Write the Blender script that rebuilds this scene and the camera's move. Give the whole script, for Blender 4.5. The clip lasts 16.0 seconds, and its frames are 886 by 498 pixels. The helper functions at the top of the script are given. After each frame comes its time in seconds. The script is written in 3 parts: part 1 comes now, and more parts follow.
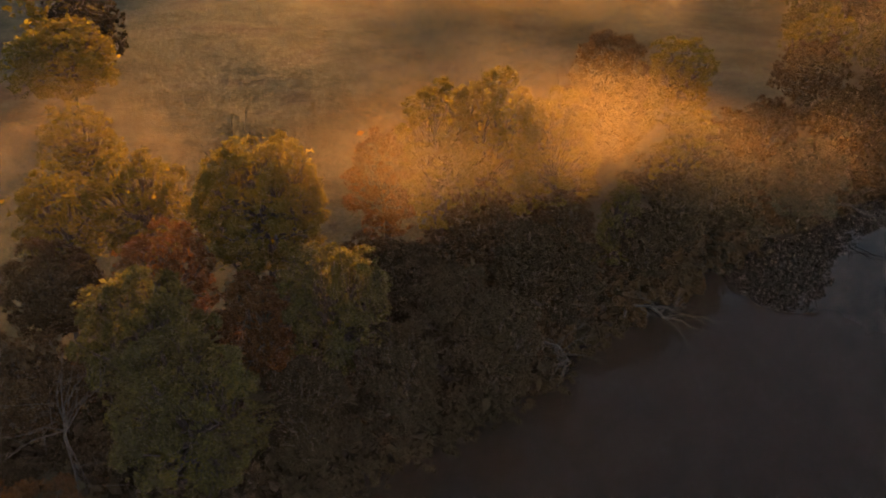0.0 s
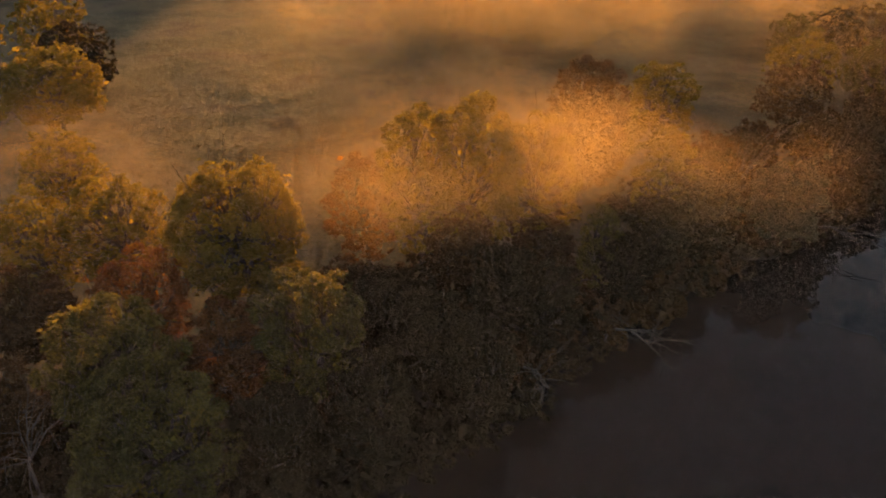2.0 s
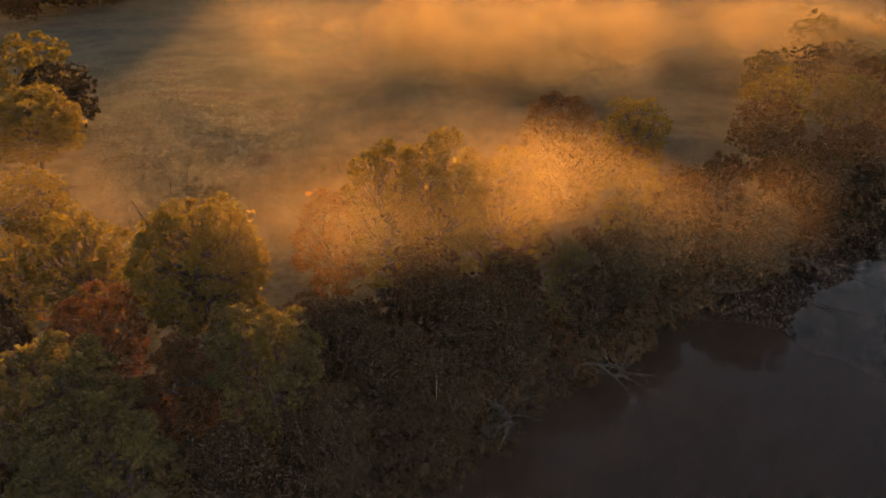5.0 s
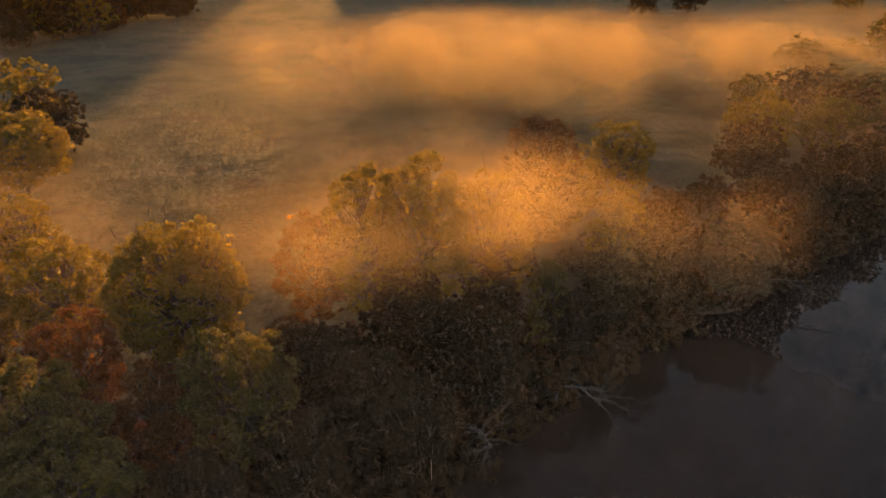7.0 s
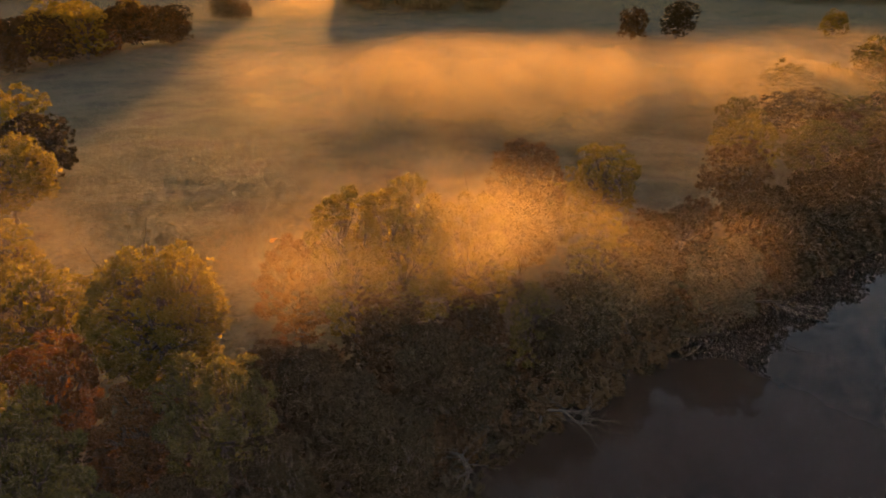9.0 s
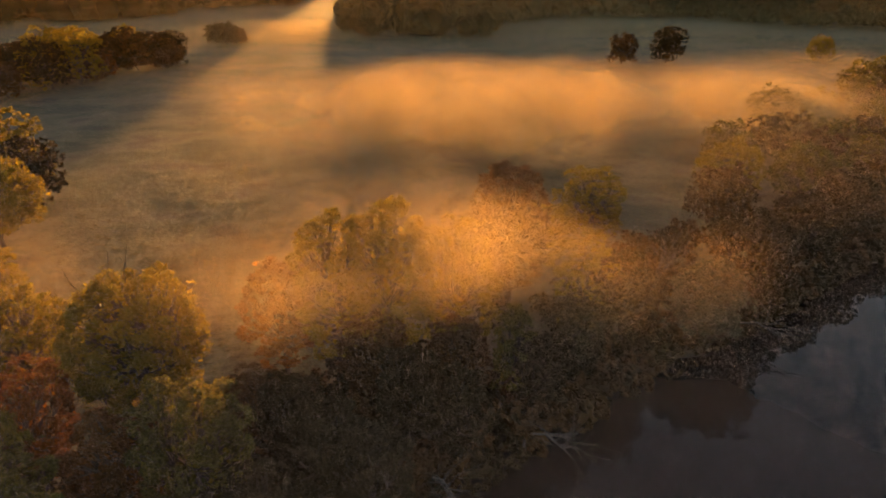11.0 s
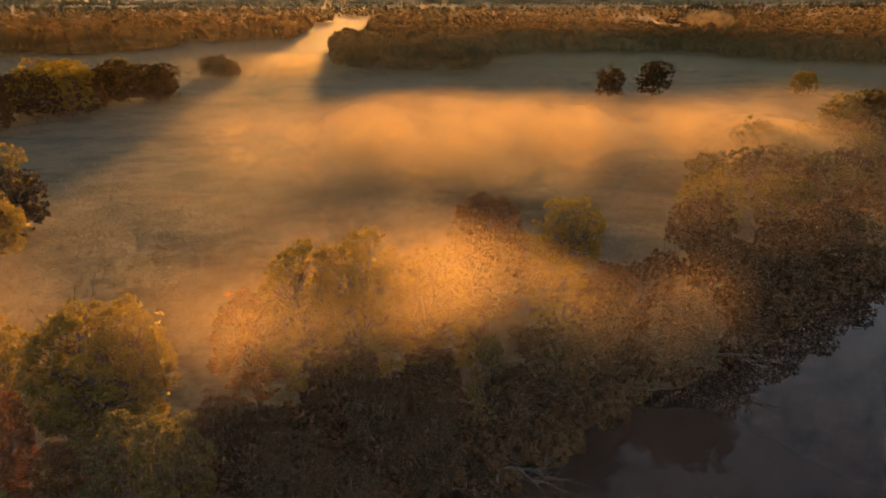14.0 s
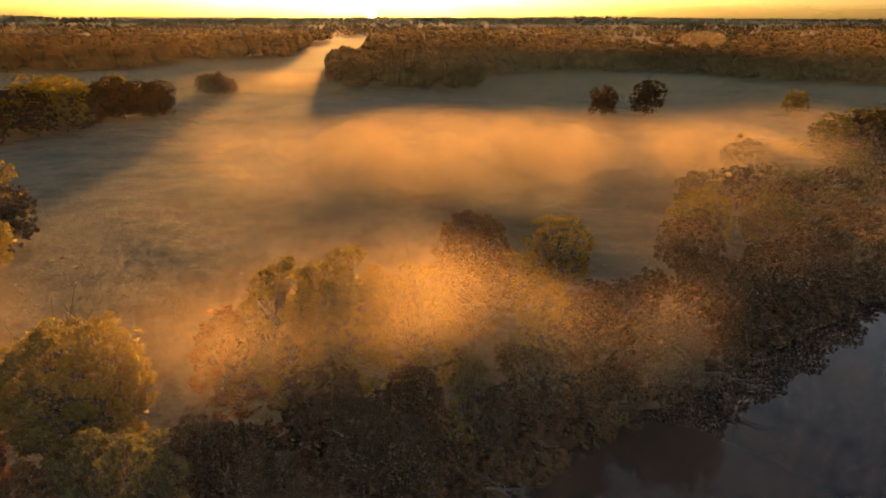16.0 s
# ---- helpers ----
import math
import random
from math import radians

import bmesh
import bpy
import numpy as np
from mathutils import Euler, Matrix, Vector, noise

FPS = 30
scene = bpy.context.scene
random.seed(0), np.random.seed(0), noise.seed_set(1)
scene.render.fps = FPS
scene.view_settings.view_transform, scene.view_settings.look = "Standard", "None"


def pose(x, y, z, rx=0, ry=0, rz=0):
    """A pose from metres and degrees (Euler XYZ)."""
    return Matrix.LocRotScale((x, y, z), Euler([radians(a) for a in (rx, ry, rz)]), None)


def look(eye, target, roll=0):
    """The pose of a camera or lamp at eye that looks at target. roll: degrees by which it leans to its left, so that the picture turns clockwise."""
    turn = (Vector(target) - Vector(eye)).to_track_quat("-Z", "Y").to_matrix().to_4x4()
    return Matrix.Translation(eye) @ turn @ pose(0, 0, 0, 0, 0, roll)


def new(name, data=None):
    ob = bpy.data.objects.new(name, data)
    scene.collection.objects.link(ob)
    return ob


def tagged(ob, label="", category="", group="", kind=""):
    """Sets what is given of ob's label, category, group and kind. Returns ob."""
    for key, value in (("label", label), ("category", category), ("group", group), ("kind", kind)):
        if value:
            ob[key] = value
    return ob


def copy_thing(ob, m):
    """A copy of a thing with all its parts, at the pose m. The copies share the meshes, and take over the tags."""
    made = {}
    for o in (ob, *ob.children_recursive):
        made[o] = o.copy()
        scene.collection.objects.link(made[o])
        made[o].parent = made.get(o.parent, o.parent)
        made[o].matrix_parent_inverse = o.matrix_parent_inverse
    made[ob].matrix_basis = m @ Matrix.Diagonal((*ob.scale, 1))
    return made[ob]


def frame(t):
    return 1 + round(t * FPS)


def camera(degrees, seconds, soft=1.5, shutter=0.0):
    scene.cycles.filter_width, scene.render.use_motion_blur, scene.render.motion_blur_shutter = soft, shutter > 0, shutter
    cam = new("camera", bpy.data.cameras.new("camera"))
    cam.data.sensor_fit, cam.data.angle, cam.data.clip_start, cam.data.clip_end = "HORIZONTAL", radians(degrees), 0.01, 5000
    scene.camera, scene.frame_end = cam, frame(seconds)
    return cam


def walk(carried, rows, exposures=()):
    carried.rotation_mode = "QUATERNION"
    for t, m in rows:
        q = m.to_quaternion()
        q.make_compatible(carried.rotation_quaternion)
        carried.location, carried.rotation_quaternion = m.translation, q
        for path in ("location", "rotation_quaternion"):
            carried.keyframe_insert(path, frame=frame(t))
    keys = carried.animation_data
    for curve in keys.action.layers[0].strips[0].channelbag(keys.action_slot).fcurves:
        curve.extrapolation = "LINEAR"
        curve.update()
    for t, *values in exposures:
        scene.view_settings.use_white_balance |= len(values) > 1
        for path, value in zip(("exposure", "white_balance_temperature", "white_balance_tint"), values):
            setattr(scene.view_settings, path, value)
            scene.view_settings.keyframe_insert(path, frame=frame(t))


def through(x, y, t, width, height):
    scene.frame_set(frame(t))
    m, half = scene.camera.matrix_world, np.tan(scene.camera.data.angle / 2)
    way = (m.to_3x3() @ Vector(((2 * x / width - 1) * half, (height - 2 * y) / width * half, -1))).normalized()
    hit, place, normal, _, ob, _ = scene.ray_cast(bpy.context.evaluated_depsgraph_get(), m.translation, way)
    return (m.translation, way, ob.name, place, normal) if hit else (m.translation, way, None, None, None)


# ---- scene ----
# ------------------------------------------------------------------ camera
cam = camera(69.9, 16.0, 1.6)
# seconds, x, y, z, pitch, heading (clockwise), roll
FLIGHT = [
    (0, -0.065, -0.109, 39.340, -35.675, -0.245, 0.18),
    (0.5, 0.345, -0.045, 39.328, -35.140, -0.204, 0.15),
    (1, 0.790, 0.011, 39.315, -34.610, -0.157, 0.11),
    (1.5, 1.260, 0.061, 39.302, -34.085, -0.104, 0.07),
    (2, 1.742, 0.104, 39.289, -33.562, -0.045, 0.04),
    (2.5, 2.229, 0.142, 39.276, -33.042, 0.019, 0.00),
    (3, 2.714, 0.173, 39.263, -32.524, 0.088, -0.04),
    (3.5, 3.190, 0.200, 39.250, -32.006, 0.162, -0.07),
    (4, 3.653, 0.222, 39.237, -31.489, 0.239, -0.11),
    (6.5, 5.720, 0.276, 39.176, -28.897, 0.675, -0.25),
    (7, 6.083, 0.278, 39.164, -28.378, 0.769, -0.27),
    (7.5, 6.433, 0.279, 39.153, -27.858, 0.864, -0.29),
    (8, 6.772, 0.278, 39.142, -27.339, 0.961, -0.31),
    (8.5, 7.103, 0.277, 39.131, -26.822, 1.057, -0.32),
    (9, 7.428, 0.275, 39.121, -26.306, 1.154, -0.33),
    (11.5, 9.067, 0.271, 39.077, -23.787, 1.625, -0.30),
    (12, 9.411, 0.274, 39.070, -23.304, 1.714, -0.27),
    (12.5, 9.763, 0.280, 39.063, -22.831, 1.801, -0.25),
    (13, 10.121, 0.289, 39.057, -22.370, 1.884, -0.21),
    (13.5, 10.486, 0.301, 39.052, -21.923, 1.964, -0.17),
    (14, 10.853, 0.317, 39.048, -21.492, 2.039, -0.12),
    (14.5, 11.218, 0.337, 39.044, -21.078, 2.111, -0.07),
    (15, 11.577, 0.361, 39.041, -20.684, 2.178, -0.00),
    (15.5, 11.922, 0.391, 39.039, -20.313, 2.239, 0.07),
    (16, 12.246, 0.425, 39.038, -19.966, 2.296, 0.15),
]


def flight_pose(x, y, z, pitch, head, roll):
    p, h = radians(pitch), radians(head)
    way = Vector((math.sin(h) * math.cos(p), math.cos(h) * math.cos(p), math.sin(p)))
    return look((x, y, z), Vector((x, y, z)) + way, roll)


walk(cam, [(r[0], flight_pose(*r[1:])) for r in FLIGHT], [(0.0, 1.97), (7.0, 2.08), (16.0, 2.25)])

# ------------------------------------------------------------------ sky and sun
SUN_AZ, SUN_EL = -5.0, 2.6
SUN_DIR = Vector((math.sin(radians(SUN_AZ)) * math.cos(radians(SUN_EL)), math.cos(radians(SUN_AZ)) * math.cos(radians(SUN_EL)), math.sin(radians(SUN_EL))))
world = bpy.data.worlds.new("dawn_sky")
scene.world = world
world.use_nodes = True
wn = world.node_tree
sky = wn.nodes.new("ShaderNodeTexSky")
sky.sky_type = "NISHITA"
sky.sun_disc = False
sky.sun_elevation, sky.sun_rotation = radians(SUN_EL), radians(SUN_AZ)
sky.air_density, sky.dust_density, sky.ozone_density = 0.68, 2.3, 0.9
wn.links.new(sky.outputs["Color"], wn.nodes["Background"].inputs["Color"])
wn.nodes["Background"].inputs["Strength"].default_value = 0.078

sun_data = bpy.data.lights.new("sun", "SUN")
sun_data.energy, sun_data.angle, sun_data.color = 5.0, radians(3.0), (1.0, 0.42, 0.08)
sun = new("sun", sun_data)
sun.matrix_world = look(SUN_DIR * 100, (0, 0, 0))
scene.cycles.transparent_max_bounces = 48


# ------------------------------------------------------------------ materials
class Nodes:
    """Short notation for a node tree."""

    def __init__(self, name):
        self.mat = bpy.data.materials.new(name)
        self.mat.use_nodes = True
        self.tree = self.mat.node_tree
        self.tree.nodes.clear()
        self.out = self.tree.nodes.new("ShaderNodeOutputMaterial")

    def add(self, kind, **inputs):
        n = self.tree.nodes.new("ShaderNode" + kind)
        for key, value in inputs.items():
            key = int(key[1:]) if key[0] == "_" and key[1:].isdigit() else key.replace("_", " ")
            self.put(n.inputs[key], value)
        return n

    def put(self, socket, value):
        if isinstance(value, bpy.types.NodeSocket):
            self.tree.links.new(value, socket)
        else:
            socket.default_value = value

    def math(self, op, a, b=0.0):
        n = self.tree.nodes.new("ShaderNodeMath")
        n.operation = op
        self.put(n.inputs[0], a), self.put(n.inputs[1], b)
        return n.outputs[0]

    def span(self, v, a, b, c=0.0, d=1.0, smooth=True):
        n = self.tree.nodes.new("ShaderNodeMapRange")
        n.interpolation_type = "SMOOTHSTEP" if smooth else "LINEAR"
        self.put(n.inputs[0], v)
        for i, x in zip((1, 2, 3, 4), (a, b, c, d)):
            n.inputs[i].default_value = x
        return n.outputs[0]

    def noise(self, vec, scale, detail=4.0, rough=0.55):
        return self.add("TexNoise", Vector=vec, Scale=scale, Detail=detail, Roughness=rough).outputs["Fac"]

    def place(self, scale=(1, 1, 1)):
        geo = self.tree.nodes.new("ShaderNodeNewGeometry")
        m = self.tree.nodes.new("ShaderNodeMapping")
        m.inputs["Scale"].default_value = scale
        self.tree.links.new(geo.outputs["Position"], m.inputs["Vector"])
        return m.outputs["Vector"]

    def ramp(self, fac, stops):
        n = self.tree.nodes.new("ShaderNodeValToRGB")
        self.put(n.inputs[0], fac)
        e = n.color_ramp.elements
        while len(e) < len(stops):
            e.new(0.5)
        for el, (p, c) in zip(e, stops):
            el.position, el.color = p, (*c, 1)
        return n.outputs["Color"]

    def mix(self, fac, a, b):
        n = self.tree.nodes.new("ShaderNodeMix")
        n.data_type = "RGBA"
        self.put(n.inputs[0], fac)
        for s, v in ((n.inputs[6], a), (n.inputs[7], b)):
            self.put(s, v if isinstance(v, bpy.types.NodeSocket) else (*v, 1))
        return n.outputs[2]

    def finish(self, shader):
        self.tree.links.new(shader, self.out.inputs["Surface"])
        return self.mat


def leaf_material(name, stops, through=0.5):
    """Autumn leaves: each leaf its own tint, patches of turning colour, and light coming through."""
    n = Nodes(name)
    geo = n.add("NewGeometry")
    patch = n.noise(n.place(), 0.35, 3.0)
    fac = n.math("ADD", n.math("MULTIPLY", geo.outputs["Random Per Island"], 0.45), n.math("MULTIPLY", patch, 0.75))
    fac = n.math("SUBTRACT", fac, 0.1)
    col = n.ramp(fac, stops)
    skin = n.add("BsdfPrincipled", Base_Color=col, Roughness=0.8)
    skin.inputs["Specular IOR Level"].default_value = 0.06
    back = n.add("BsdfTranslucent", Color=col)
    mix = n.add("MixShader", _0=through, _1=skin.outputs[0], _2=back.outputs[0])
    return n.finish(mix.outputs[0])


LEAF = {
    "green": leaf_material("leaf_olive_green", [(0.0, (0.045, 0.05, 0.02)), (0.45, (0.115, 0.115, 0.034)), (0.75, (0.24, 0.2, 0.035)), (1.0, (0.36, 0.25, 0.04))]),
    "gold": leaf_material("leaf_gold", [(0.0, (0.08, 0.075, 0.014)), (0.4, (0.21, 0.18, 0.024)), (0.75, (0.35, 0.255, 0.032)), (1.0, (0.4, 0.19, 0.025))], 0.52),
    "rust": leaf_material("leaf_rust", [(0.0, (0.06, 0.035, 0.012)), (0.5, (0.17, 0.075, 0.018)), (0.85, (0.28, 0.13, 0.02)), (1.0, (0.34, 0.2, 0.03))]),
    "grey": leaf_material("leaf_grey_green", [(0.0, (0.09, 0.1, 0.065)), (0.6, (0.17, 0.175, 0.11)), (1.0, (0.26, 0.24, 0.14))]),
    "brown": leaf_material("leaf_brown", [(0.0, (0.04, 0.03, 0.014)), (0.6, (0.11, 0.065, 0.022)), (1.0, (0.2, 0.12, 0.03))], 0.3),
    # bank shade is put into this colour: darker, with less light coming through
    "dark": leaf_material("leaf_olive_shade_darkened", [(0.0, (0.028, 0.024, 0.01)), (0.6, (0.056, 0.044, 0.017)), (1.0, (0.1, 0.07, 0.024))], 0.25),
}


def bark_material(name, dark, light):
    n = Nodes(name)
    streak = n.noise(n.place((6, 6, 1.2)), 2.0, 5.0, 0.65)
    moss = n.noise(n.place(), 0.8, 3.0)
    col = n.mix(n.span(moss, 0.5, 0.75), n.ramp(streak, [(0.3, dark), (0.7, light)]), (0.06, 0.07, 0.03))
    bump = n.add("Bump", Strength=0.6, Distance=0.03, Height=streak)
    return n.finish(n.add("BsdfPrincipled", Base_Color=col, Roughness=0.85, Normal=bump.outputs[0]).outputs[0])


BARK = bark_material("bark_brown", (0.05, 0.04, 0.03), (0.16, 0.13, 0.1))
DEADWOOD = bark_material("deadwood_grey", (0.07, 0.065, 0.06), (0.2, 0.185, 0.17))


def ground_material():
    n = Nodes("frosted_pasture")
    big = n.noise(n.place(), 0.012, 4.0)
    band = n.noise(n.place((1, 1.4, 1)), 0.06, 5.0, 0.6)
    fine = n.noise(n.place(), 1.4, 6.0, 0.65)
    grass = n.ramp(band, [(0.32, (0.035, 0.045, 0.014)), (0.45, (0.09, 0.09, 0.03)), (0.55, (0.19, 0.15, 0.065)), (0.67, (0.08, 0.055, 0.025))])
    grass = n.mix(n.span(fine, 0.35, 0.7, 0.0, 0.55), grass, (0.05, 0.042, 0.02))
    reach = n.add("SeparateXYZ", Vector=n.place()).outputs["Y"]
    litter = n.ramp(n.noise(n.place(), 0.02, 4.0), [(0.35, (0.05, 0.04, 0.02)), (0.65, (0.09, 0.06, 0.03))])
    grass = n.mix(n.math("MULTIPLY", n.span(reach, 780, 950), n.span(n.noise(n.place(), 0.004, 3.0), 0.62, 0.5)), grass, litter)
    frost = n.math("MULTIPLY", n.span(big, 0.42, 0.62), n.span(fine, 0.3, 0.65, 0.15, 0.75))
    col = n.mix(n.math("MULTIPLY", frost, 0.4), grass, (0.22, 0.2, 0.17))
    low = n.add("SeparateXYZ", Vector=n.place()).outputs["Z"]
    mud = n.ramp(fine, [(0.3, (0.018, 0.014, 0.01)), (0.7, (0.05, 0.038, 0.024))])
    col = n.mix(n.span(low, -1.7, -1.2), mud, col)
    bump = n.add("Bump", Strength=0.8, Distance=0.25, Height=fine)
    return n.finish(n.add("BsdfPrincipled", Base_Color=col, Roughness=0.95, Normal=bump.outputs[0]).outputs[0])


def water_material():
    n = Nodes("river_water")
    rip = n.noise(n.place((1, 1, 1)), 0.5, 3.0)
    bump = n.add("Bump", Strength=0.01, Distance=0.005, Height=rip)
    silt = n.mix(n.noise(n.place(), 0.08, 3.0), (0.012, 0.013, 0.012), (0.022, 0.02, 0.016))
    p = n.add("BsdfPrincipled", Base_Color=silt, Roughness=0.0, IOR=1.333, Normal=bump.outputs[0])
    return n.finish(p.outputs[0])


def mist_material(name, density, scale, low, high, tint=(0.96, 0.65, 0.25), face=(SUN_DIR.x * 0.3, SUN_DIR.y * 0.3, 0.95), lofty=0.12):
    """Droplets: they scatter light evenly, whatever way the sheet that carries them faces. The default tint puts the
    dawn's golden light into their colour.
    """
    n = Nodes(name)
    n.mat.cycles.use_bump_map_correction = False
    coord = n.add("TexCoord").outputs["Object"]
    far = n.tree.nodes.new("ShaderNodeVectorMath")
    far.operation = "LENGTH"
    n.put(far.inputs[0], coord)
    ragged = n.math("MULTIPLY", n.math("SUBTRACT", n.noise(n.place(), scale * 0.6, 2.0), 0.5), 2.1)
    body = n.math("MULTIPLY", n.span(n.math("ADD", far.outputs["Value"], ragged), 0.2, 1.0, 1.0, 0.0), n.span(far.outputs["Value"], 0.7, 1.0, 1.0, 0.0))
    warp = n.add("TexNoise", Vector=n.place(), Scale=scale * 0.5, Detail=1.0)
    mixv = n.tree.nodes.new("ShaderNodeVectorMath")
    mixv.operation = "MULTIPLY_ADD"
    n.put(mixv.inputs[0], warp.outputs["Color"])
    mixv.inputs[1].default_value = (0.5 / scale,) * 3
    n.put(mixv.inputs[2], n.place((1, 1, 1.6)))
    rise = n.math("MAXIMUM", n.add("SeparateXYZ", Vector=coord).outputs["Z"], 0.0)
    tower = n.math("SUBTRACT", n.noise(mixv.outputs[0], scale, 4.0, 0.58), n.math("MULTIPLY", rise, lofty))
    puff = n.span(tower, low, high)
    alpha = n.math("MULTIPLY", n.math("MULTIPLY", body, puff), density)
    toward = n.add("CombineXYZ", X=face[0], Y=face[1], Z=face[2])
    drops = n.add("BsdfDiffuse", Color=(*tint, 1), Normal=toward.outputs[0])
    clear = n.add("BsdfTransparent")
    return n.finish(n.add("MixShader", _0=alpha, _1=clear.outputs[0], _2=drops.outputs[0]).outputs[0])


PASTURE, WATER = ground_material(), water_material()


# ------------------------------------------------------------------ mesh helpers
def raw_mesh(name, verts, faces, mat, smooth=False):
    """A mesh from two arrays, all faces with the same number of corners."""
    me = bpy.data.meshes.new(name)
    verts, faces = np.asarray(verts, np.float32), np.asarray(faces, np.int32)
    k = faces.shape[1]
    me.vertices.add(len(verts))
    me.vertices.foreach_set("co", verts.ravel())
    me.loops.add(faces.size)
    me.loops.foreach_set("vertex_index", faces.ravel())
    me.polygons.add(len(faces))
    me.polygons.foreach_set("loop_start", np.arange(0, faces.size, k, dtype=np.int32))
    me.polygons.foreach_set("loop_total", np.full(len(faces), k, np.int32))
    me.polygons.foreach_set("use_smooth", np.full(len(faces), smooth))
    me.materials.append(mat)
    me.update(calc_edges=True)
    return me


def part(name, me, parent, label=""):
    ob = new(name, me)
    ob.parent = parent
    return tagged(ob, label)


class Tubes:
    """Gathers tapered, bent tubes into one mesh."""

    def __init__(self):
        self.v, self.f = [], []

    def add(self, pts, radii, sides=6):
        pts = np.asarray(pts, float)
        base = len(self.v)
        for i, p in enumerate(pts):
            d = pts[min(i + 1, len(pts) - 1)] - pts[max(i - 1, 0)]
            d = d / (np.linalg.norm(d) + 1e-9)
            a = np.cross(d, (0.0, 0.0, 1.0) if abs(d[2]) < 0.9 else (1.0, 0.0, 0.0))
            a /= np.linalg.norm(a)
            b = np.cross(d, a)
            for s in range(sides):
                w = 2 * math.pi * s / sides
                self.v.append(p + radii[i] * (math.cos(w) * a + math.sin(w) * b))
        for i in range(len(pts) - 1):
            for s in range(sides):
                q = (s + 1) % sides
                self.f.append((base + i * sides + s, base + i * sides + q, base + (i + 1) * sides + q, base + (i + 1) * sides + s))

    def mesh(self, name, mat):
        return raw_mesh(name, self.v, self.f, mat, True)


def leaves(rng, centres, spread, count, size, outward):
    """Folded four-cornered leaves strewn round the given twig ends. outward: the crown's middle."""
    pick = rng.integers(0, len(centres), count)
    c = centres[pick]
    p = c + np.clip(rng.normal(0, 1, (count, 3)), -1.5, 1.5) * spread * (0.6, 0.6, 0.45)
    out = p - outward
    out /= np.linalg.norm(out, axis=1)[:, None] + 1e-9
    nrm = out * 0.7 + rng.normal(0, 0.6, (count, 3)) + (0, 0, 0.25)
    nrm /= np.linalg.norm(nrm, axis=1)[:, None]
    t = np.cross(nrm, rng.normal(0, 1, (count, 3)))
    t /= np.linalg.norm(t, axis=1)[:, None] + 1e-9
    b = np.cross(nrm, t)
    s = size * rng.uniform(0.6, 1.3, (count, 1))
    v = np.stack([p - t * s * 0.5, p + b * s * 0.32 - nrm * s * 0.1, p + t * s * 0.5, p - b * s * 0.32 - nrm * s * 0.1], 1).reshape(-1, 3)
    f = np.arange(count * 4).reshape(-1, 4)
    return v, np.concatenate([f[:, [0, 1, 2]], f[:, [0, 2, 3]]])


